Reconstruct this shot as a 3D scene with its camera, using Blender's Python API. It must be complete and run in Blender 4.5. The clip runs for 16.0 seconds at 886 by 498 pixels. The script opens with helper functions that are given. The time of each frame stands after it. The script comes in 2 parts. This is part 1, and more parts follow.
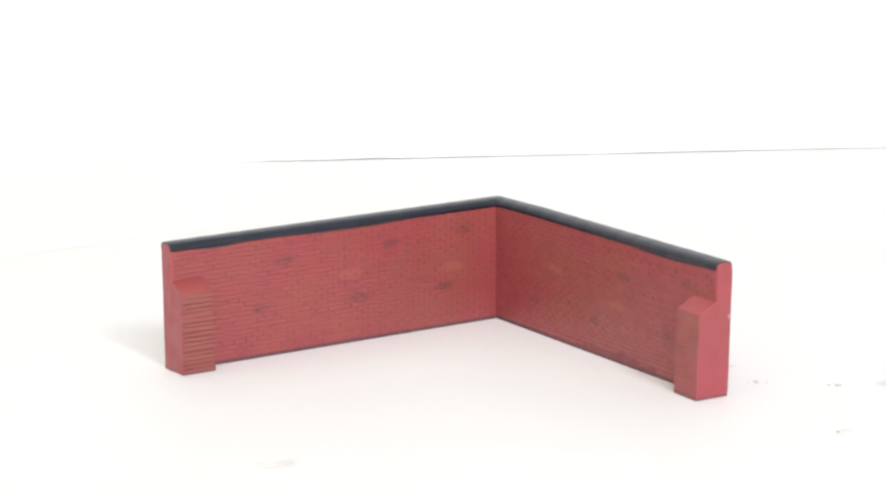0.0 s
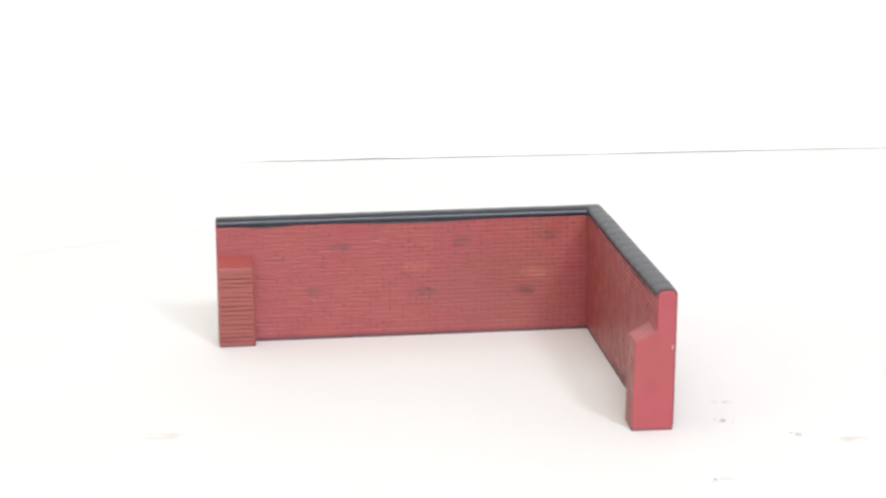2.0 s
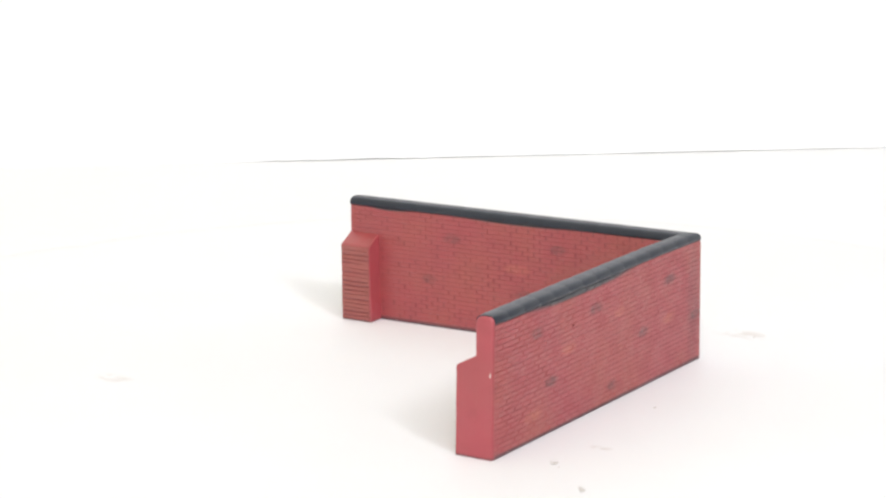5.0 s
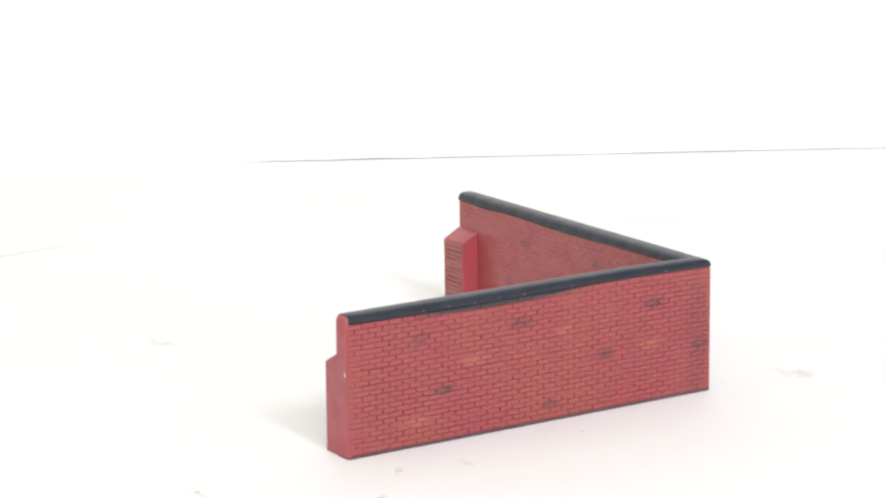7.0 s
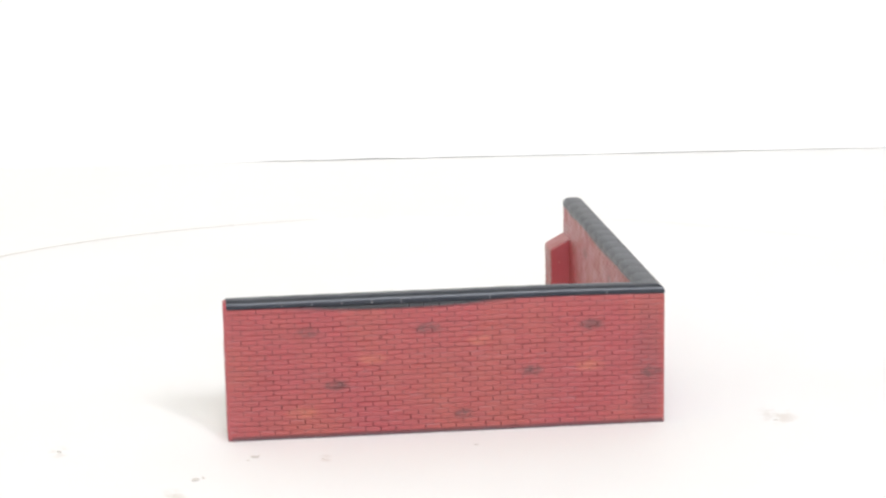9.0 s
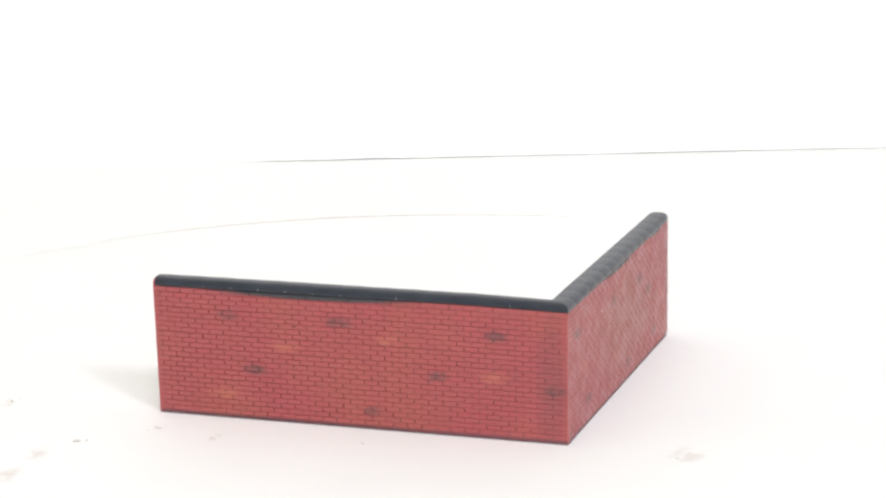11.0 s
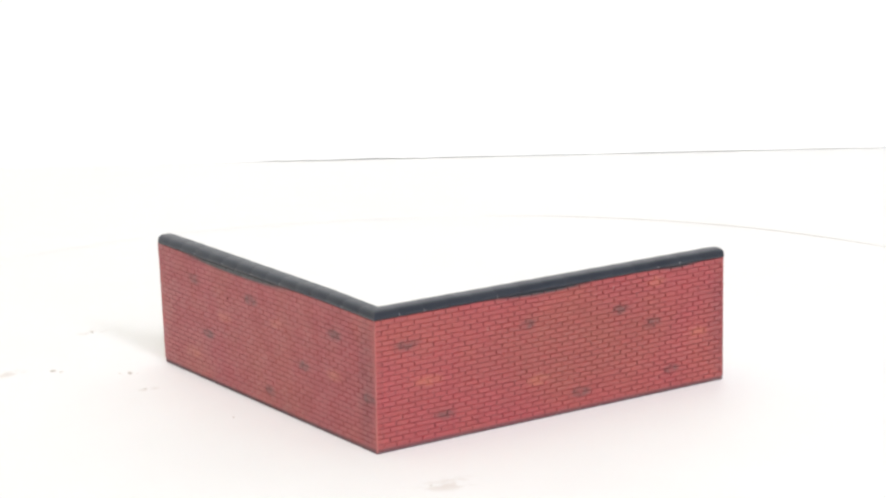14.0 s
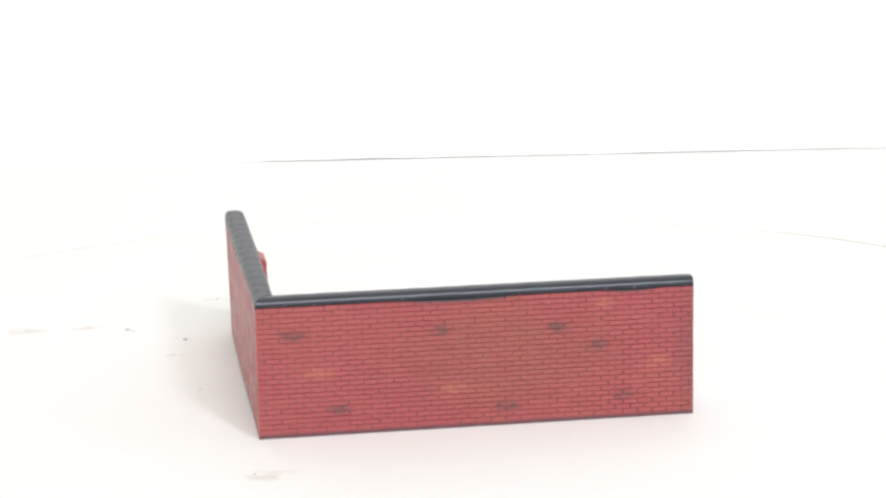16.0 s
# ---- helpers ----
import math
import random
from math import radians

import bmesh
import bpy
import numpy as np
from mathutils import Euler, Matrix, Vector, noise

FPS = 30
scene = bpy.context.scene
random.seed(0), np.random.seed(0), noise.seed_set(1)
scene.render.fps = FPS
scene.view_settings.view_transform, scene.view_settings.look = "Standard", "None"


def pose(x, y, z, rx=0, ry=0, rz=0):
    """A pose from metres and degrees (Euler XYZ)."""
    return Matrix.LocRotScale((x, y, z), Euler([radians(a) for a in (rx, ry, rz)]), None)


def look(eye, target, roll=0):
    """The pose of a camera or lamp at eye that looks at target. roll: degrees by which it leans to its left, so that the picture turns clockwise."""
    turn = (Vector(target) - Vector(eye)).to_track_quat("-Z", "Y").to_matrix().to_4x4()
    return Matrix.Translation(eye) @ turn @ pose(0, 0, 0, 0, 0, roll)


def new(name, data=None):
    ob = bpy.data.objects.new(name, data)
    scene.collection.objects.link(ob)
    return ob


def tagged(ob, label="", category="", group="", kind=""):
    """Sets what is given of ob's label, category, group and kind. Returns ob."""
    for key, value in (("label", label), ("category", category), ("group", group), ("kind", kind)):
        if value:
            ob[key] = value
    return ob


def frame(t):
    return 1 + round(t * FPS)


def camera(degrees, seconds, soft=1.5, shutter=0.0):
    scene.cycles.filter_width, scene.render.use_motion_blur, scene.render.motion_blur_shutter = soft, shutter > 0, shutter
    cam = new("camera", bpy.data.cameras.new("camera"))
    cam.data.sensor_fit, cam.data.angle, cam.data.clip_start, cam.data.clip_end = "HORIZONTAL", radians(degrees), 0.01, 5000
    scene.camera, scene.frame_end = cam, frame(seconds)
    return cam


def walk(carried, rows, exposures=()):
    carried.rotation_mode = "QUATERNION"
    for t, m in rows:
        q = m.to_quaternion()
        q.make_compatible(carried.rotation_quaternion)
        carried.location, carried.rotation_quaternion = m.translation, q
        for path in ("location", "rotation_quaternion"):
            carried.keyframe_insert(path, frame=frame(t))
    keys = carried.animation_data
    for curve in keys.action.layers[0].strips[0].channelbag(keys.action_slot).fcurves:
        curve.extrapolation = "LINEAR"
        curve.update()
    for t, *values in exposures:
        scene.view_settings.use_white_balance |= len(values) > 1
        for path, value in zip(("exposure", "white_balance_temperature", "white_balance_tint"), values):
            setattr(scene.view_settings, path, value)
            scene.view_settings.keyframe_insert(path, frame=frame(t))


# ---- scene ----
# ---- camera: stands still before a slowly turning white disc ----
cam = camera(19.47, 16.0, soft=2.5)
EYE = (0.0, -0.55415, 0.15238)
LENS = look(EYE, (0.00107, -0.01100, 0.03126), -0.743)
walk(cam, [(0.0, LENS), (16.0, LENS)], exposures=[(0.0, -0.16), (16.0, -0.16)])

# ---- light: a wide window behind the camera, its one end brighter, and a warmer one to the side of a white room, a pale sky beyond it ----
world = bpy.data.worlds.new("sky")
scene.world = world
world.use_nodes = True
sky = world.node_tree.nodes.new("ShaderNodeTexSky")
sky.sky_type, sky.sun_disc, sky.sun_elevation, sky.sun_rotation = "NISHITA", False, radians(38), radians(120)
world.node_tree.links.new(sky.outputs[0], world.node_tree.nodes["Background"].inputs[0])
world.node_tree.nodes["Background"].inputs[1].default_value = 0.05


def window_light(name, eye, target, wide, high, watts, colour):
    lamp = bpy.data.lights.new(name, "AREA")
    lamp.shape, lamp.size, lamp.size_y, lamp.energy, lamp.color = "RECTANGLE", wide, high, watts, colour
    new(name, lamp).matrix_world = look(eye, target)


window_light("window_daylight", (0.76, -1.47, 1.27), (0.0, 0.0, 0.0), 0.30, 0.40, 18, (0.985, 1.0, 1.065))
window_light("window_skylight", (0.06, -1.47, 1.14), (0.0, 0.0, 0.0), 0.70, 0.60, 20.5, (0.985, 1.0, 1.06))
window_light("west_window_light", (-1.57, -0.5, 1.1), (0.0, 0.0, 0.0), 0.95, 0.8, 4.0, (1.0, 0.90, 0.56))
# unseen warm fill below the ceiling, added to lift the shadows on the disc
window_light("warm_fill_light", (-0.2, -0.1, 1.62), (-0.2, -0.1, 0.0), 1.4, 1.4, 5.4, (1.0, 0.92, 0.64))

# ---- materials ----
MM = 0.001


class Nodes:
    """Short hand for a node material."""

    def __init__(self, name, rough=0.5, spec=0.5):
        self.mat = bpy.data.materials.new(name)
        self.mat.use_nodes = True
        self.tree = self.mat.node_tree
        self.bsdf = self.tree.nodes["Principled BSDF"]
        self.bsdf.inputs["Roughness"].default_value = rough
        self.bsdf.inputs["Specular IOR Level"].default_value = spec

    def add(self, kind, **settings):
        n = self.tree.nodes.new(kind)
        for key, value in settings.items():
            setattr(n, key, value)
        return n

    def wire(self, a, b):
        self.tree.links.new(a, b)

    def coords(self, ob=None):
        n = self.add("ShaderNodeTexCoord")
        if ob:
            n.object = ob
        return n.outputs["Object"]

    def noise(self, vec, scale, detail=4.0, rough=0.55, stretch=None):
        if stretch:
            m = self.add("ShaderNodeMapping")
            m.inputs["Scale"].default_value = stretch
            self.wire(vec, m.inputs[0])
            vec = m.outputs[0]
        n = self.add("ShaderNodeTexNoise")
        n.inputs["Scale"].default_value, n.inputs["Detail"].default_value, n.inputs["Roughness"].default_value = scale, detail, rough
        self.wire(vec, n.inputs["Vector"])
        return n.outputs["Fac"]

    def ramp(self, value, a, b, lo=0.0, hi=1.0, smooth=True):
        n = self.add("ShaderNodeMapRange", interpolation_type="SMOOTHSTEP" if smooth else "LINEAR")
        for key, v in (("From Min", a), ("From Max", b), ("To Min", lo), ("To Max", hi)):
            n.inputs[key].default_value = v
        self.wire(value, n.inputs["Value"])
        return n.outputs["Result"]

    def math(self, op, a, b):
        n = self.add("ShaderNodeMath", operation=op)
        for i, v in enumerate((a, b)):
            if isinstance(v, (int, float)):
                n.inputs[i].default_value = v
            else:
                self.wire(v, n.inputs[i])
        return n.outputs[0]

    def mix(self, fac, a, b):
        n = self.add("ShaderNodeMix", data_type="RGBA")
        for i, v in ((0, fac), (6, a), (7, b)):
            if isinstance(v, (int, float)):
                n.inputs[i].default_value = v
            elif isinstance(v, tuple):
                n.inputs[i].default_value = (*v, 1)
            else:
                self.wire(v, n.inputs[i])
        return n.outputs[2]

    def bump(self, height, strength, distance):
        n = self.add("ShaderNodeBump")
        n.inputs["Strength"].default_value, n.inputs["Distance"].default_value = strength, distance
        self.wire(height, n.inputs["Height"])
        self.wire(n.outputs[0], self.bsdf.inputs["Normal"])

    def colour(self, c):
        self.wire(c, self.bsdf.inputs["Base Color"])
        return self.mat


def plain(name, colour, other, scale, rough=0.6, bump=0.1, depth=0.0002):
    """A quiet surface: two tones, mottled at two sizes, with a fine grain."""
    m = Nodes(name, rough)
    v = m.coords()
    big, fine = m.noise(v, scale, 3), m.noise(v, scale * 25, 4)
    both = m.math("ADD", m.math("MULTIPLY", big, 0.7), m.math("MULTIPLY", fine, 0.3))
    m.bump(fine, bump, depth)
    return m.colour(m.mix(m.ramp(both, 0.35, 0.65), colour, other))


WHITE_CARD = plain("white_card", (0.81, 0.81, 0.81), (0.825, 0.825, 0.825), 6, 0.7, 0.04)
WHITE_BOARD = plain("white_board", (0.80, 0.795, 0.785), (0.84, 0.84, 0.835), 5, 0.65)
WALL_PAINT = plain("white_wall_paint", (0.67, 0.66, 0.64), (0.71, 0.70, 0.68), 2, 0.8)
FLOOR_WOOD = plain("pale_floor", (0.42, 0.34, 0.26), (0.5, 0.42, 0.33), 3, 0.5)
CRUMB = plain("brown_crumb", (0.56, 0.53, 0.50), (0.70, 0.68, 0.65), 900, 0.8)

# ---- the model wall's plan, in millimetres from its outer corner ----
AXIS = (43.54, 41.62)                 # where the disc's axis stands
LONG_R, LONG_L = 90.3, 91.3           # the two arms
SKEW = radians(0.54)                  # the corner is not quite square
THICK, TOP, SHOULDER = 4.75, 29.15, 27.6
PIER_OUT, PIER_WIDE, PIER_TOP, PIER_SPLAY = 9.1, 8.4, 18.6, 21.2
COURSES, BRICK_LONG = 25, 3.10
COURSE = 26.55 / COURSES
ARMS = {"r": ((0.0, 1.0), (1.0, 0.0), LONG_R),
        "l": ((math.cos(SKEW), math.sin(SKEW)), (-math.sin(SKEW), math.cos(SKEW)), LONG_L)}


def spot(arm, s, n, z):
    """A place on an arm: s along it from the corner, n inward from its outer face, z up; in metres about the axis."""
    (dx, dy), (nx, ny), length = ARMS[arm]
    corner = max(0.0, min(1.0, (15 - s) / 10)) * n / THICK
    if arm == "r":      # this arm thins towards the corner, the other thickens a little
        n, s = n - 0.6 * (1 - s / length) * n / THICK, s + 0.25 * corner
    else:
        n, s = n + 0.25 * (1 - s / length) * n / THICK, s - 0.6 * corner
    near_end = min(1.2, max(0.0, (s - length + 8) / 8) ** 2)
    if arm == "r":
        s += 0.3 * z / 28.6 * max(0.0, s / LONG_R) ** 6      # this end leans out towards its head
        n += (0.45 - 0.8 * z / 28.6) * max(0.0, s / LONG_R) ** 3
        z += 0.35 * max(0.0, min(1.0, s / 20)) * max(0.0, z / 29)
    if 0 <= z and n < THICK / 2:
        n += (0.35 if arm == "r" else 0.1) * near_end * (1 - n / (THICK / 2))      # the outer faces ease in at their ends
    return Vector(((s * dx + n * nx - AXIS[0]) * MM, (s * dy + n * ny - AXIS[1]) * MM, z * MM))


model_wall = tagged(new("model_wall"), "red painted model brick wall corner with dark blue-black coping, on a white disc", "model wall")

# soot-dark and buff bricks painted on each face: arm, s, z, half-length
SOOT_OUT = [("r", 73.5, 22.3, 2.6), ("r", 49.0, 22.1, 3.6), ("r", 15.2, 21.5, 3.2), ("r", 27.8, 12.3, 2.8), ("r", 68, 11, 3),
            ("r", 41.8, 3.9, 2.4), ("r", 2.6, 11, 2.6), ("l", 7.7, 21.5, 3.6), ("l", 38, 20.9, 2.5), ("l", 62.3, 20.4, 2.6),
            ("l", 16.8, 5.4, 3), ("l", 51.7, 4.2, 3), ("l", 76.2, 5.0, 2.4), ("l", 71, 16, 3)]
BUFF_OUT = [("r", 60.5, 16.2, 3.4), ("r", 38.5, 19.2, 2.8), ("r", 15.5, 12.9, 3.4), ("r", 75.2, 5.5, 3.6), ("l", 40.5, 8.6, 3.4),
            ("l", 13, 13.2, 4), ("l", 72, 25, 3), ("l", 84, 12, 3)]
SOOT_IN = [("l", 69.2, 11.5, 2.6), ("l", 13.4, 23.2, 3.2), ("l", 62.7, 22, 3), ("l", 34, 22.3, 2.6), ("l", 42.5, 10.5, 3.2),
           ("l", 19, 10, 2.6), ("r", 21, 8, 2.4), ("r", 57, 20, 2.6), ("r", 46, 8, 2.4), ("r", 73, 10, 3), ("r", 80, 22.5, 3)]
BROWN_IN = [("r", 48, 14, 42), ("l", 24, 10, 20)]       # a thin brown wash
BROWN_OUT = [("l", 50, 15, 30)]
GRIME = [("l", 92.5, 14, 7), ("r", 3.6, 13, 3.4)]      # sooty shading brushed down one end and the corner
RUN_OUT = [("r", 55, 27.6, 25), ("l", 42, 28.0, 16), ("l", 78, 28.2, 8)]       # where the coping paint has sagged
RUN_IN = [("l", 45, 27.9, 20), ("r", 72, 27.9, 15), ("l", 80, 27.9, 8)]
BUFF_IN = [("l", 45, 16.5, 4), ("l", 17, 14.5, 4), ("r", 55, 13, 3.6), ("r", 30, 17, 3.6)]


SHEEN = 0.85       # the red is a satin enamel


def painted(name, base, warm, dull, edge_dark, rough, runs=True):
    """Brush-painted resin: mottled red, soot and buff patches, and dark coping paint that has run over its line."""
    m = Nodes(name, rough, SHEEN)
    v = m.coords(model_wall)
    big, mid, fine = m.noise(v, 55, 3), m.noise(v, 260, 4), m.noise(v, 1500, 3)
    rnd = m.add("ShaderNodeObjectInfo").outputs["Random"]
    isl = m.add("ShaderNodeNewGeometry").outputs["Random Per Island"]
    each = m.math("FRACT", m.math("ADD", rnd, isl), 0.0)
    c = m.mix(m.ramp(big, 0.36, 0.74), base, warm)
    c = m.mix(m.ramp(mid, 0.5, 0.75, 0, 0.32), c, dull)
    c = m.mix(m.ramp(each, 0.0, 1.0, 0.0, 0.22, False), c, dull)

    def patches(rows, n, strength, tall=1.35, torn=0.25):
        total = None
        for arm, s, z, half in rows:
            d = m.add("ShaderNodeVectorMath", operation="SUBTRACT")
            m.wire(v, d.inputs[0])
            d.inputs[1].default_value = spot(arm, s, n, z)
            k = m.add("ShaderNodeVectorMath", operation="MULTIPLY")
            m.wire(d.outputs[0], k.inputs[0])
            across = 1 / (1.9 * MM)
            along = 1 / (half * MM)
            k.inputs[1].default_value = (across, along, 1 / (tall * MM)) if arm == "r" else (along, across, 1 / (tall * MM))
            ln = m.add("ShaderNodeVectorMath", operation="LENGTH")
            m.wire(k.outputs[0], ln.inputs[0])
            near = m.ramp(ln.outputs["Value"], 0.45, 1.15, 1.0, 0.0)
            total = near if total is None else m.math("MAXIMUM", total, near)
        ragged = m.ramp(m.noise(v, 700, 3), 0.3, 0.6, torn, 1.0)
        return m.math("MULTIPLY", m.math("MULTIPLY", total, ragged), strength)

    c = m.mix(patches(BROWN_IN, THICK, 0.5, 13), c, (0.26, 0.070, 0.046))
    c = m.mix(patches(BROWN_OUT, 0, 0.38, 13, 0.6), c, (0.25, 0.072, 0.048))
    c = m.mix(patches(GRIME, 0, 0.27, 17, 0.75), c, (0.10, 0.034, 0.045))
    c = m.mix(m.math("MAXIMUM", patches(BUFF_OUT, 0, 0.32), patches(BUFF_IN, THICK, 0.22)), c, (0.55, 0.19, 0.10))
    c = m.mix(m.math("MAXIMUM", patches(SOOT_OUT, 0, 0.66), patches(SOOT_IN, THICK, 0.45)), c, (0.07, 0.035, 0.035))
    xyz = m.add("ShaderNodeSeparateXYZ")
    m.wire(v, xyz.inputs[0])
    z = xyz.outputs["Z"]
    # the run of dark paint under the coping, and a darker line along the foot
    run = m.math("ADD", z, m.math("MULTIPLY", m.math("SUBTRACT", m.noise(v, 24, 1), 0.5), 5.0 * MM))
    if runs:
        c = m.mix(m.math("MAXIMUM", patches(RUN_OUT, 0, 1.3, 1.35, 0.9), patches(RUN_IN, THICK, 1.3, 1.0, 0.9)), c, (0.022, 0.024, 0.03))
        c = m.mix(m.ramp(run, 28.3 * MM, 28.5 * MM), c, (0.022, 0.024, 0.03))
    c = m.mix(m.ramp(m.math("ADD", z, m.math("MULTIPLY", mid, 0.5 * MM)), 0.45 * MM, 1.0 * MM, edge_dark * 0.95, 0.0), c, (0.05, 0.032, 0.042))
    m.bump(m.math("ADD", mid, m.math("MULTIPLY", fine, 0.5)), 0.25, 0.12 * MM)
    m.wire(m.ramp(mid, 0.3, 0.7, rough - 0.08, rough + 0.12), m.bsdf.inputs["Roughness"])
    return m.colour(c)


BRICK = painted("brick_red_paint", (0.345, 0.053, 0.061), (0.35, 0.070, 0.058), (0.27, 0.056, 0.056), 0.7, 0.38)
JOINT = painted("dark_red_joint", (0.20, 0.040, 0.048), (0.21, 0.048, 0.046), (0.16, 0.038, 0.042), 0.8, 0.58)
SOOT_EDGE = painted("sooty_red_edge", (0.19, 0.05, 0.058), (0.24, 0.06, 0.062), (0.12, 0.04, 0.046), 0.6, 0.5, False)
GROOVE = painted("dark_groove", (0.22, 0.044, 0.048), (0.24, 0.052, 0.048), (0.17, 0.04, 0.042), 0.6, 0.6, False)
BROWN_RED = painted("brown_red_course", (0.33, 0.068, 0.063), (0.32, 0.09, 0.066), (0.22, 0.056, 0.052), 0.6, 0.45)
# paler red than the bricks, painting in the glint along the corner
ARRIS = painted("pale_red_arris", (0.36, 0.085, 0.08), (0.40, 0.11, 0.095), (0.30, 0.07, 0.065), 0.6, 0.36)
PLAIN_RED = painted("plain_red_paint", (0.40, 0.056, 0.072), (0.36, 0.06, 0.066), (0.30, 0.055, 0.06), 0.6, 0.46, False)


def coping_paint():
    m = Nodes("blue_black_coping_paint", 0.3, 0.6)
    v = m.coords(model_wall)
    big, fine = m.noise(v, 120, 3), m.noise(v, 1400, 4)
    m.bump(m.math("ADD", big, m.math("MULTIPLY", fine, 0.2)), 0.12, 0.12 * MM)
    m.wire(m.ramp(fine, 0.3, 0.7, 0.32, 0.41), m.bsdf.inputs["Roughness"])
    c = m.mix(m.ramp(big, 0.35, 0.7), (0.010, 0.015, 0.027), (0.016, 0.022, 0.035))
    return m.colour(m.mix(m.ramp(fine, 0.66, 0.8, 0, 0.2), c, (0.1, 0.1, 0.1)))


COPING = coping_paint()
CHIP = plain("bare_pale_resin", (0.75, 0.68, 0.6), (0.8, 0.76, 0.7), 900, 0.6)


# ---- building blocks ----
def mesh_of(bm, name, *materials):
    bmesh.ops.recalc_face_normals(bm, faces=bm.faces)
    data = bpy.data.meshes.new(name)
    bm.to_mesh(data)
    bm.free()
    for m in materials:
        data.materials.append(m)
    return data


def part(name, bm, material, parent, label="", kind=""):
    """One mesh object under a thing or under a part."""
    mats = material if isinstance(material, (list, tuple)) else [material]
    ob = new(name, mesh_of(bm, name, *mats))
    ob.parent = parent
    return tagged(ob, label, kind=kind)


def box(bm, lo, hi, bevel=0.0):
    made = bmesh.ops.create_cube(bm, size=1.0)["verts"]
    for w in made:
        w.co = Vector([lo[i] + (w.co[i] + 0.5) * (hi[i] - lo[i]) for i in range(3)])
    if bevel:
        edges = list({e for w in made for e in w.link_edges})
        bmesh.ops.bevel(bm, geom=edges, offset=bevel, segments=2, affect="EDGES", profile=0.5)


def structure(name, lo, hi, material, label, bevel=0.0):
    bm = bmesh.new()
    box(bm, lo, hi, bevel)
    return tagged(new(name, mesh_of(bm, name, material)), label, name.split("_")[0], kind="structure")


# ---- the room: closed, plain and white, with one window opening ----
FLOOR_Z, CEIL_Z, HALF = -0.752, 1.65, 1.6
DISC_THICK, TABLE_DROP = 1.2 * MM, 2.0 * MM
BACK = -1.5
structure("floor", (-HALF, BACK, FLOOR_Z - 0.1), (HALF, HALF, FLOOR_Z), FLOOR_WOOD, "pale wooden floor of the room")
structure("ceiling", (-HALF, BACK, CEIL_Z), (HALF, HALF, CEIL_Z + 0.1), WALL_PAINT, "plain white ceiling of the room")
structure("wall_north", (-HALF, HALF, FLOOR_Z), (HALF, HALF + 0.12, CEIL_Z), WALL_PAINT, "plain white painted wall behind the backdrop")
structure("wall_east", (HALF, BACK - 0.12, FLOOR_Z), (HALF + 0.12, HALF + 0.12, CEIL_Z), WALL_PAINT, "plain white painted wall of the room")


def wall_with_window(name, at, lo, hi, w0, w1, wz0, wz1, along):
    """A wall 12 cm thick along x or y, with one opening from w0 to w1 and from wz0 to wz1."""
    bm = bmesh.new()
    for a, c, z0, z1 in ((lo, w0, FLOOR_Z, CEIL_Z), (w1, hi, FLOOR_Z, CEIL_Z), (w0, w1, FLOOR_Z, wz0), (w0, w1, wz1, CEIL_Z)):
        if along == "x":
            box(bm, (a, at - 0.12, z0), (c, at, z1))
        else:
            box(bm, (at - 0.12, a, z0), (at, c, z1))
    tagged(new(name, mesh_of(bm, name, WALL_PAINT)), "plain white painted wall with a window opening", "wall", kind="structure")


wall_with_window("wall_south", BACK, -HALF, HALF, -0.52, 0.98, 0.80, 1.56, "x")
wall_with_window("wall_west", -HALF, BACK - 0.12, HALF + 0.12, -1.0, 0.0, 0.68, 1.52, "y")


# ---- the table and the white board behind it ----
def table():
    root = tagged(new("table"), "plain white table top under the disc and backdrop", "table")
    root.location = (0, 0, FLOOR_Z)
    up = -FLOOR_Z - TABLE_DROP
    bm = bmesh.new()
    box(bm, (-0.75, -0.42, up - 0.028), (0.75, 0.46, up), 0.002)
    part("tabletop", bm, WHITE_CARD, root)
    for x in (-0.7, 0.7):
        for y in (-0.37, 0.41):
            bm = bmesh.new()
            box(bm, (x - 0.025, y - 0.025, 0), (x + 0.025, y + 0.025, up - 0.028), 0.003)
            part("leg", bm, WHITE_BOARD, root)


def gap(x):
    """How far the board's lower edge stands off the table, in millimetres: an uneven, mostly closed joint."""
    g = 0.17 + 0.04 * math.sin(x * 0.21) + 0.03 * math.sin(x * 0.83 + 1)
    for at, wide, high in ((-20, 13, 0.16), (-38, 9, 0.08), (20, 22, 0.08), (79, 17, 0.12), (120, 30, 0.03)):
        g += high * math.exp(-((x - at) / wide) ** 2)
    return g * max(0.0, min(1.0, (x + 75) / 25))


def backdrop():
    """A board stood on edge, turned three degrees to the table."""
    bm = bmesh.new()
    xs = [-700, -300, -150] + list(range(-100, 181, 4)) + [300, 700]
    rows = []
    for x in xs:
        z0 = -TABLE_DROP + gap(x) * MM
        y = 0.2745 + 0.0515 * x * MM
        rows.append([bm.verts.new((x * MM, y + dy, z)) for dy, z in ((0, z0), (0, 0.62), (0.006, 0.62), (0.006, z0))])
    for a, b in zip(rows, rows[1:]):
        for i in range(4):
            bm.faces.new((a[i], b[i], b[(i + 1) % 4], a[(i + 1) % 4]))
    bm.faces.new(rows[0])
    bm.faces.new(rows[-1][::-1])
    tagged(new("backdrop", mesh_of(bm, "backdrop", WHITE_BOARD)), "plain white board standing on the table", "backdrop", kind="structure")


table()
backdrop()


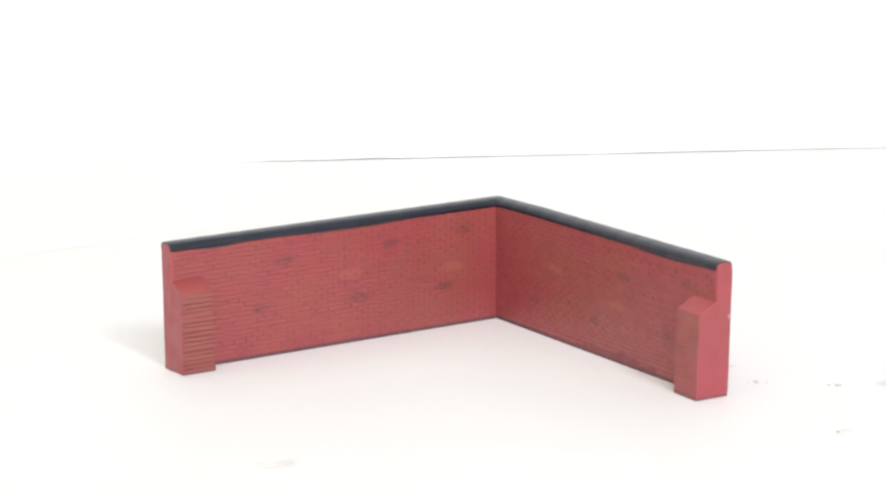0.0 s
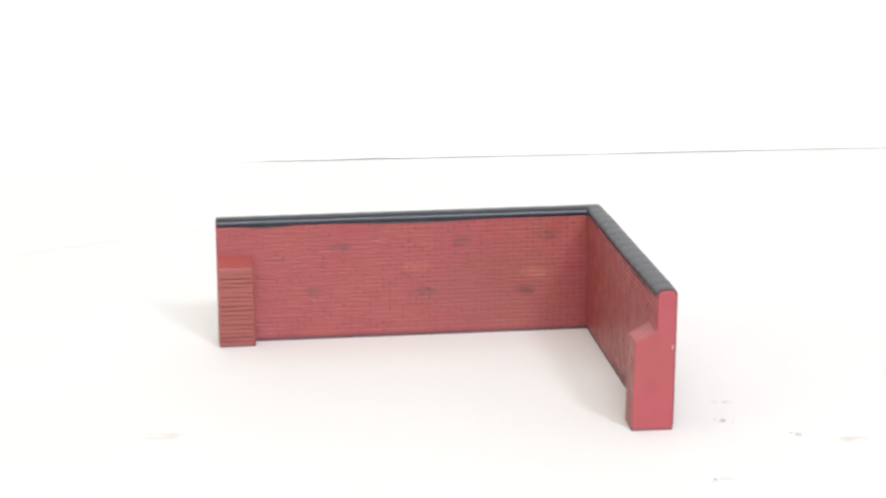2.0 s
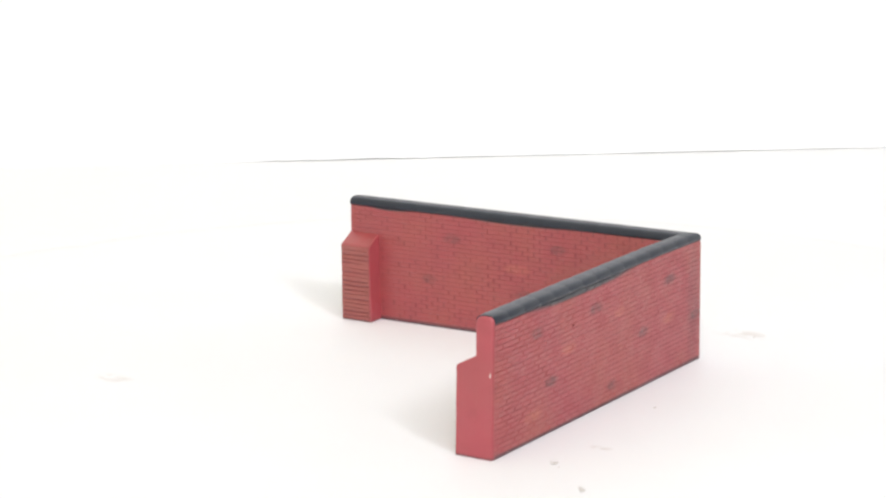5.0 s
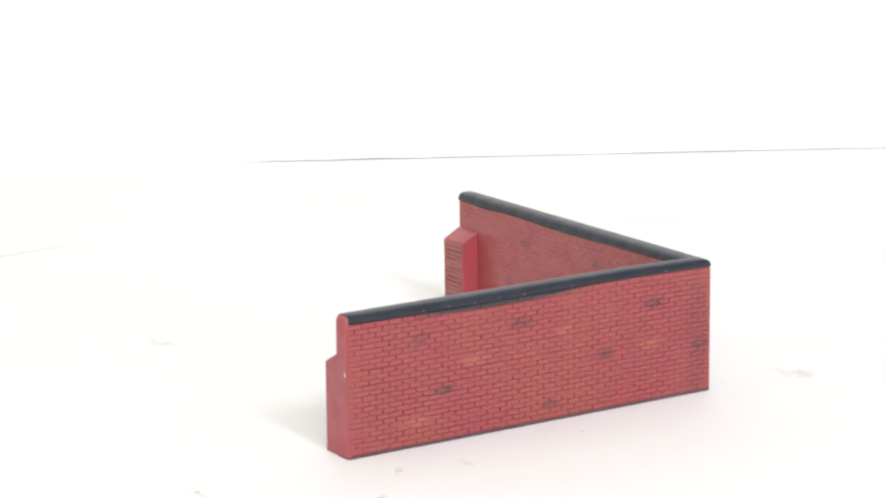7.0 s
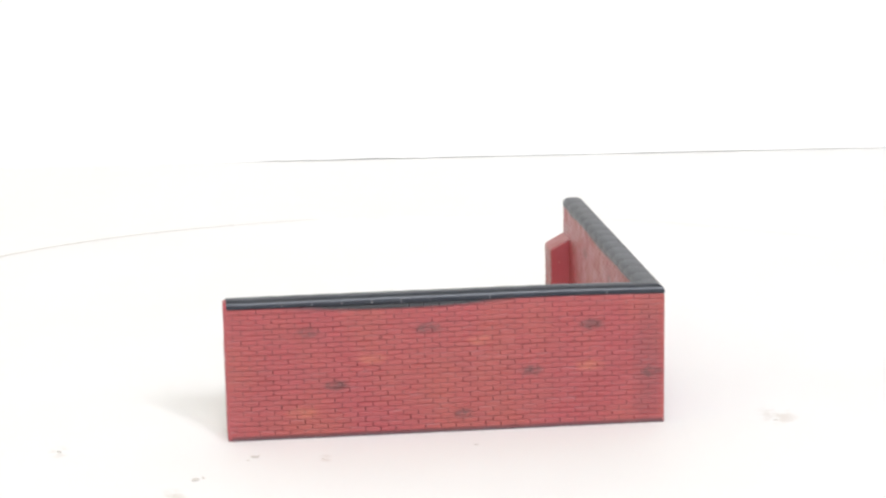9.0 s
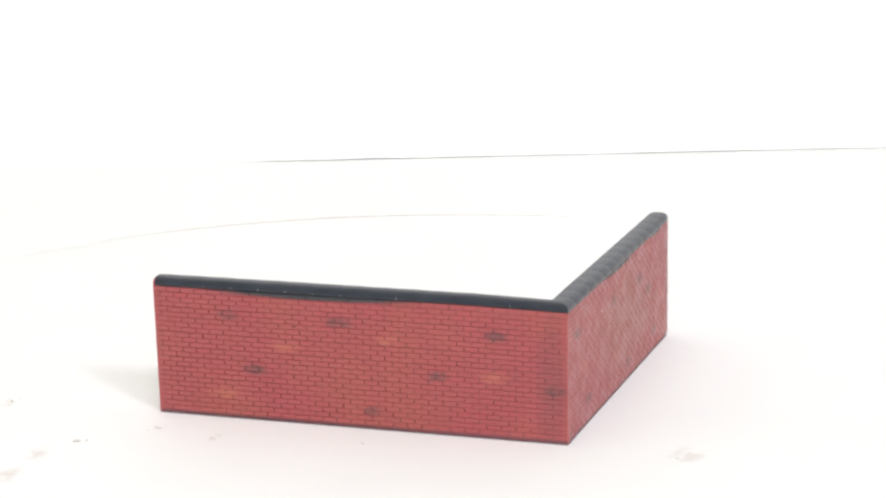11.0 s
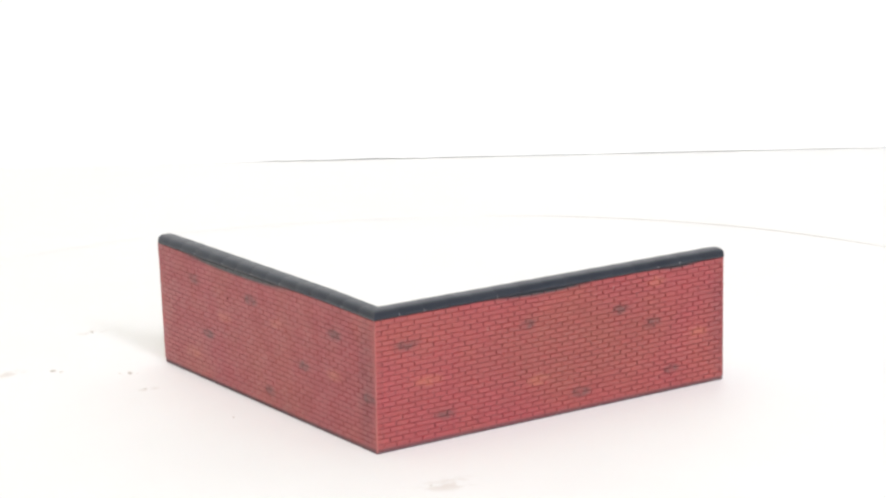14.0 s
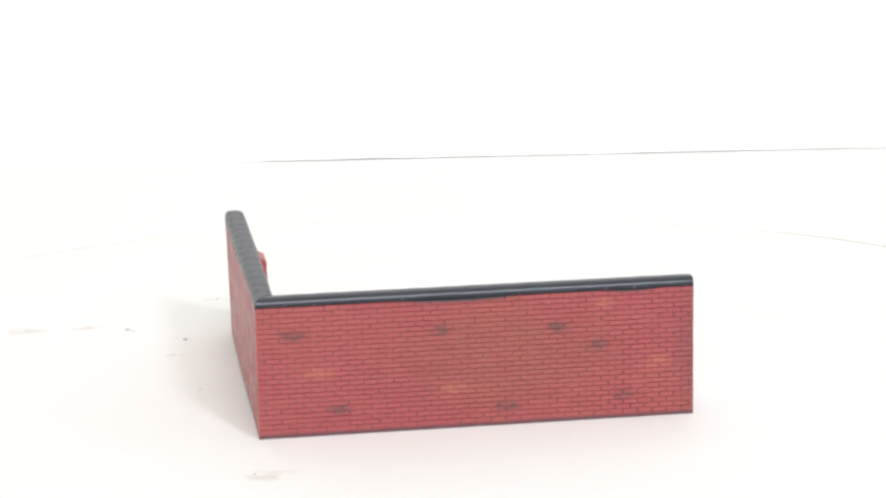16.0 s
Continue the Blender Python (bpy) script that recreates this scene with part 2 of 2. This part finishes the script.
# ---- the turning disc ----
def disc_card():
    m = Nodes("white_disc_card", 0.6, 0.4)
    v = m.coords()
    big, fine = m.noise(v, 9, 3), m.noise(v, 420, 4)
    c = m.mix(m.ramp(big, 0.35, 0.65), (0.80, 0.80, 0.805), (0.825, 0.825, 0.83))
    total = None
    for x, y, a, b in ((-77, 61, 5, 3), (-92, 60, 6, 4), (-43, -66, 7, 4), (-57, 30, 2.5, 1.5), (-44, 83, 4, 2), (62, 38, 5, 3)):
        d = m.add("ShaderNodeVectorMath", operation="SUBTRACT")
        m.wire(v, d.inputs[0])
        d.inputs[1].default_value = (x * MM, y * MM, 0)
        k = m.add("ShaderNodeVectorMath", operation="MULTIPLY")
        m.wire(d.outputs[0], k.inputs[0])
        k.inputs[1].default_value = (1 / (a * MM), 1 / (b * MM), 0)
        ln = m.add("ShaderNodeVectorMath", operation="LENGTH")
        m.wire(k.outputs[0], ln.inputs[0])
        near = m.ramp(ln.outputs["Value"], 0.2, 1.3, 1.0, 0.0)
        total = near if total is None else m.math("MAXIMUM", total, near)
    smudge = m.math("MULTIPLY", m.math("MULTIPLY", total, m.ramp(m.noise(v, 260, 4), 0.42, 0.6)), 0.4)
    m.bump(fine, 0.08, 0.1 * MM)
    return m.colour(m.mix(smudge, c, (0.50, 0.42, 0.36)))


def disc_lift(a):
    """Height by which the card's rim curls up at the angle a in degrees."""
    g = 0.3 * math.exp(-((a - 36) / 17) ** 4) + 0.12 * math.exp(-((a - 100) / 60) ** 2) + 0.06 * (1 + math.sin(radians(5 * a)))
    return g * MM


turntable = tagged(new("turntable"), "large white card disc with a few crumbs, turning slowly", "turntable")


def platter():
    bm = bmesh.new()
    count, rings = 240, (0.0, 0.09, 0.14, 0.155, 0.165, 0.1705, 0.171)
    loops = []
    for r in rings[1:]:
        k = max(0.0, (r - 0.14) / 0.031) ** 2
        drop = 0.15 * MM if r == 0.171 else 0.0
        loops.append([bm.verts.new((r * math.cos(math.tau * i / count), r * math.sin(math.tau * i / count),
                                    disc_lift((360 * i / count + 180) % 360 - 180) * k - drop)) for i in range(count)])
    under = [bm.verts.new((w.co.x, w.co.y, w.co.z - DISC_THICK + 0.2 * MM)) for w in loops[-1]]
    foot = [bm.verts.new((w.co.x * 0.9, w.co.y * 0.9, -DISC_THICK)) for w in loops[-1]]
    middle, below = bm.verts.new((0, 0, 0)), bm.verts.new((0, 0, -DISC_THICK))
    for i in range(count):
        j = (i + 1) % count
        bm.faces.new((middle, loops[0][i], loops[0][j]))
        for a, b in zip(loops + [under], loops[1:] + [under, foot]):
            if a is not b:
                bm.faces.new((a[i], b[i], b[j], a[j]))
        bm.faces.new((below, foot[j], foot[i]))
    ob = part("platter", bm, disc_card(), turntable)
    for f in ob.data.polygons:
        f.use_smooth = True


platter()


def frayed_edge():
    """An upturned strip added along part of the card's rim, its grey painting in a shaded line."""
    bm = bmesh.new()
    rows = []
    for i in range(81):
        a = 4 + i * 0.6
        k = math.sin(math.pi * min(1, i / 80)) ** 0.35
        z = disc_lift(a) - 0.2 * MM
        tall = (0.10 + 0.17 * k + 0.05 * noise.noise(Vector((a * 0.4, 0, 0)))) * MM
        c, s = math.cos(radians(a)), math.sin(radians(a))
        rows.append([bm.verts.new((r * c, r * s, z + h)) for r, h in ((0.1704, 0), (0.1706, tall), (0.1708, tall), (0.171, 0))])
    for p, q in zip(rows, rows[1:]):
        for i in range(4):
            bm.faces.new((p[i], q[i], q[(i + 1) % 4], p[(i + 1) % 4]))
    bm.faces.new(rows[0])
    bm.faces.new(rows[-1][::-1])
    part("frayed_edge", bm, plain("rim_line_grey", (0.34, 0.31, 0.27), (0.50, 0.47, 0.43), 200, 0.8), turntable, "added grey strip painting the shaded rim line of the card")


frayed_edge()


def hub():
    bm = bmesh.new()
    bmesh.ops.create_cone(bm, cap_ends=True, segments=48, radius1=0.05, radius2=0.05, depth=TABLE_DROP - DISC_THICK)
    ob = part("hub", bm, WHITE_BOARD, turntable)
    ob.location.z = -(TABLE_DROP + DISC_THICK) / 2


hub()


def crumb(x, y, size, seed):
    rng = random.Random(seed)
    bm = bmesh.new()
    bmesh.ops.create_icosphere(bm, subdivisions=2, radius=1.0)
    k = (size * rng.uniform(0.9, 1.4), size * rng.uniform(0.5, 0.8), size * 0.25)
    for w in bm.verts:
        lump = 1 + 0.35 * noise.noise(w.co * 1.7 + Vector((seed, 0, 0)))
        w.co = Vector([w.co[i] * k[i] * lump * MM for i in range(3)])
    low = min(w.co.z for w in bm.verts)
    ob = part("crumb", bm, CRUMB, turntable)
    ob.location = (x * MM, y * MM, -low - 0.02 * MM)
    ob.rotation_euler.z = rng.uniform(0, 3)


for i, (x, y, size) in enumerate(((-54.2, 44.0, 0.75), (-67.2, 56.2, 0.85), (-66.0, 54.6, 0.4), (-44.0, 82.9, 0.6), (-53.2, -0.9, 0.45),
                                  (-57.5, 30.5, 0.35), (-46.2, -64.7, 0.4), (-56.0, 45.4, 0.3), (-52.8, 43.0, 0.25))):
    crumb(x, y, size, i)


# ---- the model wall ----
def profile(inset_out, inset_in, grow=0.0, low=0.0):
    """The wall's section as (n, z): straight sides and a rounded top."""
    a, b = inset_out - grow, THICK - inset_in + grow
    mid, half = (a + b) / 2, (b - a) / 2
    pts = [(a, low)]
    for i in range(0, 13):
        g = math.pi * (1 - i / 12)
        c, s = math.cos(g), math.sin(g)
        pts.append((mid + half * math.copysign(abs(c) ** 0.6, c), SHOULDER + (TOP + grow - SHOULDER) * s ** 0.7))
    pts.append((b, low))
    return pts


def mitre(n):
    """Where the lines n inside both outer faces cross: the distance along each arm."""
    return n * (1 + math.sin(SKEW)) / math.cos(SKEW)


def body():
    """The solid L: swept along both arms, with eased ends."""
    bm = bmesh.new()
    full = profile(0.2, 0.12)
    mid_n = sum(n for n, z in full) / len(full)

    def eased(k, outer):
        head = profile(0.2, 0.12, 0.0)
        return [(n + k * (outer if n < mid_n else -0.3), z if z < 1 else z - k * 0.3) for n, z in head]

    stations = []
    for s, k in ((LONG_R, 1.0), (LONG_R - 0.2, 0.45), (LONG_R - 0.7, 0.0)):
        stations.append([spot("r", s, n, z) for n, z in eased(k, 0.35)])
    stations.append([spot("r", LONG_R - 0.75, n, z) for n, z in full])
    stations.append([spot("r", mitre(n), n, z) for n, z in full])
    stations.append([spot("l", LONG_L - 0.6, n, z) for n, z in full])
    for s, k in ((LONG_L - 0.55, 0.0), (LONG_L - 0.15, 0.45), (LONG_L, 1.0)):
        stations.append([spot("l", s, n, z) for n, z in eased(k, 0.25)])
    rows = [[bm.verts.new(c) for c in st] for st in stations]
    for k, (a, b) in enumerate(zip(rows, rows[1:])):
        for i in range(len(full)):
            j = (i + 1) % len(full)
            f = bm.faces.new((a[i], b[i], b[j], a[j]))
            f.material_index = (2 if k > 4 and i < 1 else 1) if k in (0, 1, 2, 5, 6, 7) else 0
            f.smooth = 1 <= i < len(full) - 2
    for cap in (rows[0], rows[-1][::-1]):
        bm.faces.new(cap).material_index = 1
    return part("wall_core", bm, (JOINT, PLAIN_RED, SOOT_EDGE), model_wall)


def arris():
    """The rounded edge of the outer corner, its glint painted in as paler red, and the eased edges of the ends."""
    bm = bmesh.new()
    ring = []
    for z in [0.15 + 0.9 * i for i in range(31)]:
        w = 0.30 + 0.06 * noise.noise(Vector((z * 0.9, 0, 0)))
        pts = [spot("r", w, 0.25, z), spot("r", w, 0.02, z), spot("r", 0.12, 0.02, z), spot("r", 0.02, 0.12, z), spot("l", w, 0.02, z), spot("l", w, 0.25, z)]
        ring.append([bm.verts.new(c) for c in pts])
    for a, b in zip(ring, ring[1:]):
        for i in range(5):
            bm.faces.new((a[i], b[i], b[i + 1], a[i + 1]))
    part("corner_edge", bm, ARRIS, model_wall, "pale edge of the corner, its glint put into the paint")


def pier(arm, length):
    """The stub pier on the inner face at an arm's end, with a splayed head."""
    bm = bmesh.new()
    s0, s1 = length - PIER_WIDE, length - 0.02
    n0, n1 = THICK - 0.6, PIER_OUT - 0.12
    low = [(s0, n0, 0), (s1, n0, 0), (s1, n1, 0), (s0, n1, 0)]
    top = [(s0 + 0.35, n0, PIER_SPLAY), (s1, n0, PIER_SPLAY), (s1, n1, PIER_TOP), (s0 + 0.35, n1, PIER_TOP)]
    a, b = [bm.verts.new(spot(arm, *c)) for c in low], [bm.verts.new(spot(arm, *c)) for c in top]
    bm.faces.new(a[::-1])
    bm.faces.new(b)
    for i in range(4):
        bm.faces.new((a[i], a[(i + 1) % 4], b[(i + 1) % 4], b[i]))
    bmesh.ops.bevel(bm, geom=list(bm.edges), offset=0.22 * MM, segments=2, affect="EDGES", profile=0.5)
    (_, _), (nx, ny), _ = ARMS[arm]
    bm.normal_update()
    # splay gets the darker brick red, toned down because upturned faces came out too bright
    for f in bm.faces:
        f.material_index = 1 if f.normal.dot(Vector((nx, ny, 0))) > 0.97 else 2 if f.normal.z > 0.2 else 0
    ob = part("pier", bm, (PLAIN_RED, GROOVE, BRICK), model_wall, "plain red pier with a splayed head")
    # ragged courses on its front
    count = 17
    step = (PIER_TOP - 0.4) / count
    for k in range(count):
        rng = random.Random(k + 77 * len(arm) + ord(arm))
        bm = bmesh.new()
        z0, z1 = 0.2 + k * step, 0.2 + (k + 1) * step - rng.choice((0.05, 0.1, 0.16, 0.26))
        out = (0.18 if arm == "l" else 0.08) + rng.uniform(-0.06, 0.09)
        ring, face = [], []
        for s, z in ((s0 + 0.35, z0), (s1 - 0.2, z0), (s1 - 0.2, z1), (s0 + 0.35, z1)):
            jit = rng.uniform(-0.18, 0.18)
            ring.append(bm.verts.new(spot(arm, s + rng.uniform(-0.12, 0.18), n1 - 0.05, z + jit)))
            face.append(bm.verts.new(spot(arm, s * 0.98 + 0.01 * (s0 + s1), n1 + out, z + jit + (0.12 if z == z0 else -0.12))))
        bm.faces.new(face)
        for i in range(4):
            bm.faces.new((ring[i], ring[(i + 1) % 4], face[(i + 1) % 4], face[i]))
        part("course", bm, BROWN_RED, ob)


def coping_stones():
    """Half-round coping: short stones with nicked joints, mitred at the corner."""
    pitch = 6.05
    shape = profile(0.2, 0.12, 0.22, SHOULDER - 0.1)[1:-1]
    for arm, length in (("r", LONG_R), ("l", LONG_L)):
        end = length - (0.6 if arm == "r" else 0.1)
        cuts = [None] + [pitch * (i + 1) for i in range(int((end - 3) / pitch))] + [end]
        for i, (s0, s1) in enumerate(zip(cuts, cuts[1:])):
            rng = random.Random(i * 13 + ord(arm))
            bm = bmesh.new()
            rows = []
            steps = ((0.0, 0.045), (0.12, 0.012), (0.5, -0.012), (0.88, 0.012), (1.0, 0.045))
            lift = rng.uniform(-0.012, 0.012)
            for f, sink in steps:
                ring = []
                for n, z in shape:
                    start = mitre(n) if s0 is None else s0
                    s = start + (s1 - start) * f
                    if s0 is None and f < 0.5:
                        sink = 0.0
                    centre = THICK / 2
                    ring.append(bm.verts.new(spot(arm, s, n + (centre - n) * sink * 0.5, z - (sink - lift) * (z > SHOULDER + 0.5))))
                rows.append(ring)
            for a, b in zip(rows, rows[1:]):
                for j in range(len(shape)):
                    q = (j + 1) % len(shape)
                    bm.faces.new((a[j], b[j], b[q], a[q])).smooth = True
            for ring in (rows[0], rows[-1][::-1]):      # flat heads with their own edges
                bm.faces.new([bm.verts.new(w.co) for w in ring])
            part("coping_stone", bm, COPING, model_wall, "blue-black rounded coping stone" if i == 0 else "")


def chips():
    """Bare flecks where the paint is knocked off."""
    for arm, s, n, z, a, b in (("r", LONG_R + 0.02, 0.9, 17.4, 0.12, 0.6), ("l", 60.5, -0.02, 25.4, 0.13, 0.13), ("l", 27.8, -0.02, 21.3, 0.14, 0.12),
                               ("l", 82.75, 7.2, 15.6, 0.05, 0.05)):
        bm = bmesh.new()
        bmesh.ops.create_icosphere(bm, subdivisions=1, radius=1.0)
        for w in bm.verts:
            w.co = Vector((w.co.x * a, w.co.y * a, w.co.z * b)) * MM * (1 + 0.3 * noise.noise(w.co * 3))
        ob = part("paint_chip", bm, CHIP, model_wall, "bare pale chip in the paint")
        ob.location = spot(arm, s, n, z)
    bm = bmesh.new()
    bmesh.ops.create_icosphere(bm, subdivisions=1, radius=0.2 * MM)
    part("pit", bm, PIT, model_wall, "small dark pit in the casting").location = spot("r", 58.7, 0.02, 20.7)
    for arm in ("r", "l"):
        rng = random.Random(ord(arm))
        for k in range(1, 14):
            for n, z in ((-0.02, 28.15), (1.1, 29.22), (3.6, 29.22), (4.75, 28.1)):
                if rng.random() < 0.75:
                    bm = bmesh.new()
                    bmesh.ops.create_icosphere(bm, subdivisions=1, radius=1.0)
                    wide = rng.uniform(0.14, 0.32) if z < 29 else 0.45
                    for w in bm.verts:
                        w.co = Vector((w.co.x * 0.09, w.co.y * 0.09, w.co.z * wide)) * MM if z < 29 else spot(arm, w.co.x * 0.09, w.co.y * wide, w.co.z * 0.06) - spot(arm, 0, 0, 0)
                    part("crease", bm, PIT, model_wall).location = spot(arm, 6.05 * k + rng.uniform(-0.1, 0.1), n, z)
    # pale nicks in the coping joints
    for arm, places in (("r", (2, 6, 8, 9, 10, 11, 12, 13)), ("l", (1, 2, 5, 9, 12, 13))):
        for k in places:
            bm = bmesh.new()
            bmesh.ops.create_icosphere(bm, subdivisions=1, radius=1.0)
            for w in bm.verts:
                w.co = Vector((w.co.x * 0.07, w.co.y * 0.07, w.co.z * 0.26)) * MM
            ob = part("nick", bm, NICK, model_wall)
            ob.location = spot(arm, 6.05 * k, 0.0, 28.0)


PIT = plain("dark_pit", (0.03, 0.012, 0.012), (0.05, 0.02, 0.02), 900, 0.8)
NICK = plain("scuffed_grey_paint", (0.3, 0.3, 0.31), (0.42, 0.42, 0.42), 900, 0.5)
body()
arris()
coping_stones()
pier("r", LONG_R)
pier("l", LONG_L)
chips()


# ---- bricks: those by the corner are pieces of their own, the rest is joined ----
def brick_corners(long, high, proud, rng, bite):
    """Eight corners of a brick: its foot on the wall and a smaller, uneven face. (along, out, up)"""
    foot = [(0, 0, 0), (long, 0, 0), (long, 0, high), (0, 0, high)]
    lean = rng.choice((0.85, 0.93, 0.97, 1.0, 1.03, 1.1))
    face = []
    for a, h in ((0.04, 0.09), (long - 0.04, 0.09), (long - 0.04, high - 0.15), (0.04, high - 0.15)):
        face.append((a + rng.uniform(-bite, bite), proud * lean * rng.uniform(0.93, 1.05), h + rng.uniform(-bite, bite) * 0.5))
    return foot + face


QUADS = ((4, 5, 6, 7), (0, 1, 5, 4), (1, 2, 6, 5), (2, 3, 7, 6), (3, 0, 4, 7))
JOINT_WIDE, BED_WIDE = 0.17, 0.04


def lay_bricks():
    shared = {}
    for arm, side in (("r", "out"), ("l", "out"), ("r", "in"), ("l", "in")):
        rng = random.Random(ord(arm) * (3 if side == "in" else 1))
        length = ARMS[arm][2]
        first = 0.3 if side == "out" else mitre(THICK)
        last = length - (0.3 if arm == "r" else 0.2) if side == "out" else length - 0.5
        face_n, sign, proud = (0.2, -1, 0.15 if arm == "r" else 0.19) if side == "out" else (THICK - 0.12, 1, 0.12)
        verts, faces = [], []
        near = 0
        for k in range(COURSES):
            z0 = 0.95 + k * COURSE + rng.uniform(-0.025, 0.025)
            wide = (JOINT_WIDE if arm == "r" else 0.31) if side == "out" else 0.27
            high = COURSE - (BED_WIDE if side == "out" and arm == "r" else 0.035 if side == "out" else 0.02)
            s = first - (BRICK_LONG / 2 if (k + (arm == "l")) % 2 else 0.0)
            while s < last - 0.3:
                b = min(s + BRICK_LONG - wide * rng.choice((0.8, 0.95, 1.0, 1.1)), last)
                a = max(s + rng.choice((-0.02, 0.0, 0.0, 0.02)), first)
                s += BRICK_LONG
                joined_run = rng.random() < (0.12 + 0.55 * min(1.0, max(0.0, s - 18) / 50) if side == "in" else 0.08)      # joints filled by paint, more of them on the soft inner side
                if joined_run:
                    b = min(b + wide, last)
                if b - a < 0.4:
                    continue
                if side == "in" and a > length - PIER_WIDE and z0 + COURSE < PIER_SPLAY - 1:
                    continue
                if side == "out" and a < 17.5 and near < 150:
                    near += 1
                    pick = (arm, round(b - a, 1), rng.randrange(6))
                    if pick not in shared:
                        (dx, dy), (nx, ny), _ = ARMS[arm]
                        pts = brick_corners(round(b - a, 1), high, proud, random.Random(str(pick)), 0.025)
                        data = bpy.data.meshes.new("brick")
                        flip = 1 if arm == "r" else -1
                        data.from_pydata([((p * dx - o * nx) * MM, (p * dy - o * ny) * MM, h * MM) for p, o, h in pts], [],
                                         [q[::flip] for q in QUADS])
                        data.materials.append(BRICK)
                        shared[pick] = data
                    ob = new("brick", shared[pick])
                    ob.parent = model_wall
                    ob.location = spot(arm, a, face_n, z0)
                else:
                    base = len(verts)
                    verts += [spot(arm, a + p, face_n + sign * o, z0 + h) for p, o, h in brick_corners(b - a, high, proud, rng, 0.025)]
                    flip = 1 if (arm == "r") == (side == "out") else -1
                    faces += [tuple(base + i for i in q)[::flip] for q in QUADS]
        data = bpy.data.meshes.new("brickwork")
        data.from_pydata(verts, [], faces)
        data.materials.append(BRICK)
        ob = new("brickwork", data)
        ob.parent = model_wall
        tagged(ob, kind="stuff")


lay_bricks()


# ---- the disc turns, and the wall with it ----
def motions():
    turn = [(0.0, 212.1), (1.0, 199.26), (2.0, 186.38), (3.0, 173.5), (4.0, 160.62), (5.0, 147.78), (6.0, 134.97), (7.0, 122.21),
            (8.0, 109.5), (9.0, 96.85), (10.0, 84.25), (11.0, 71.7), (12.0, 59.18), (13.0, 46.68), (14.0, 34.1), (15.0, 21.25), (16.0, 8.25)]
    rows = [(t, pose(0, 0, 0, 0, 0, a) @ pose(0, 0, 0, -0.065, -0.204, 0)) for t, a in turn]      # the card lies a hair out of level
    walk(turntable, rows)
    walk(model_wall, rows)


motions()
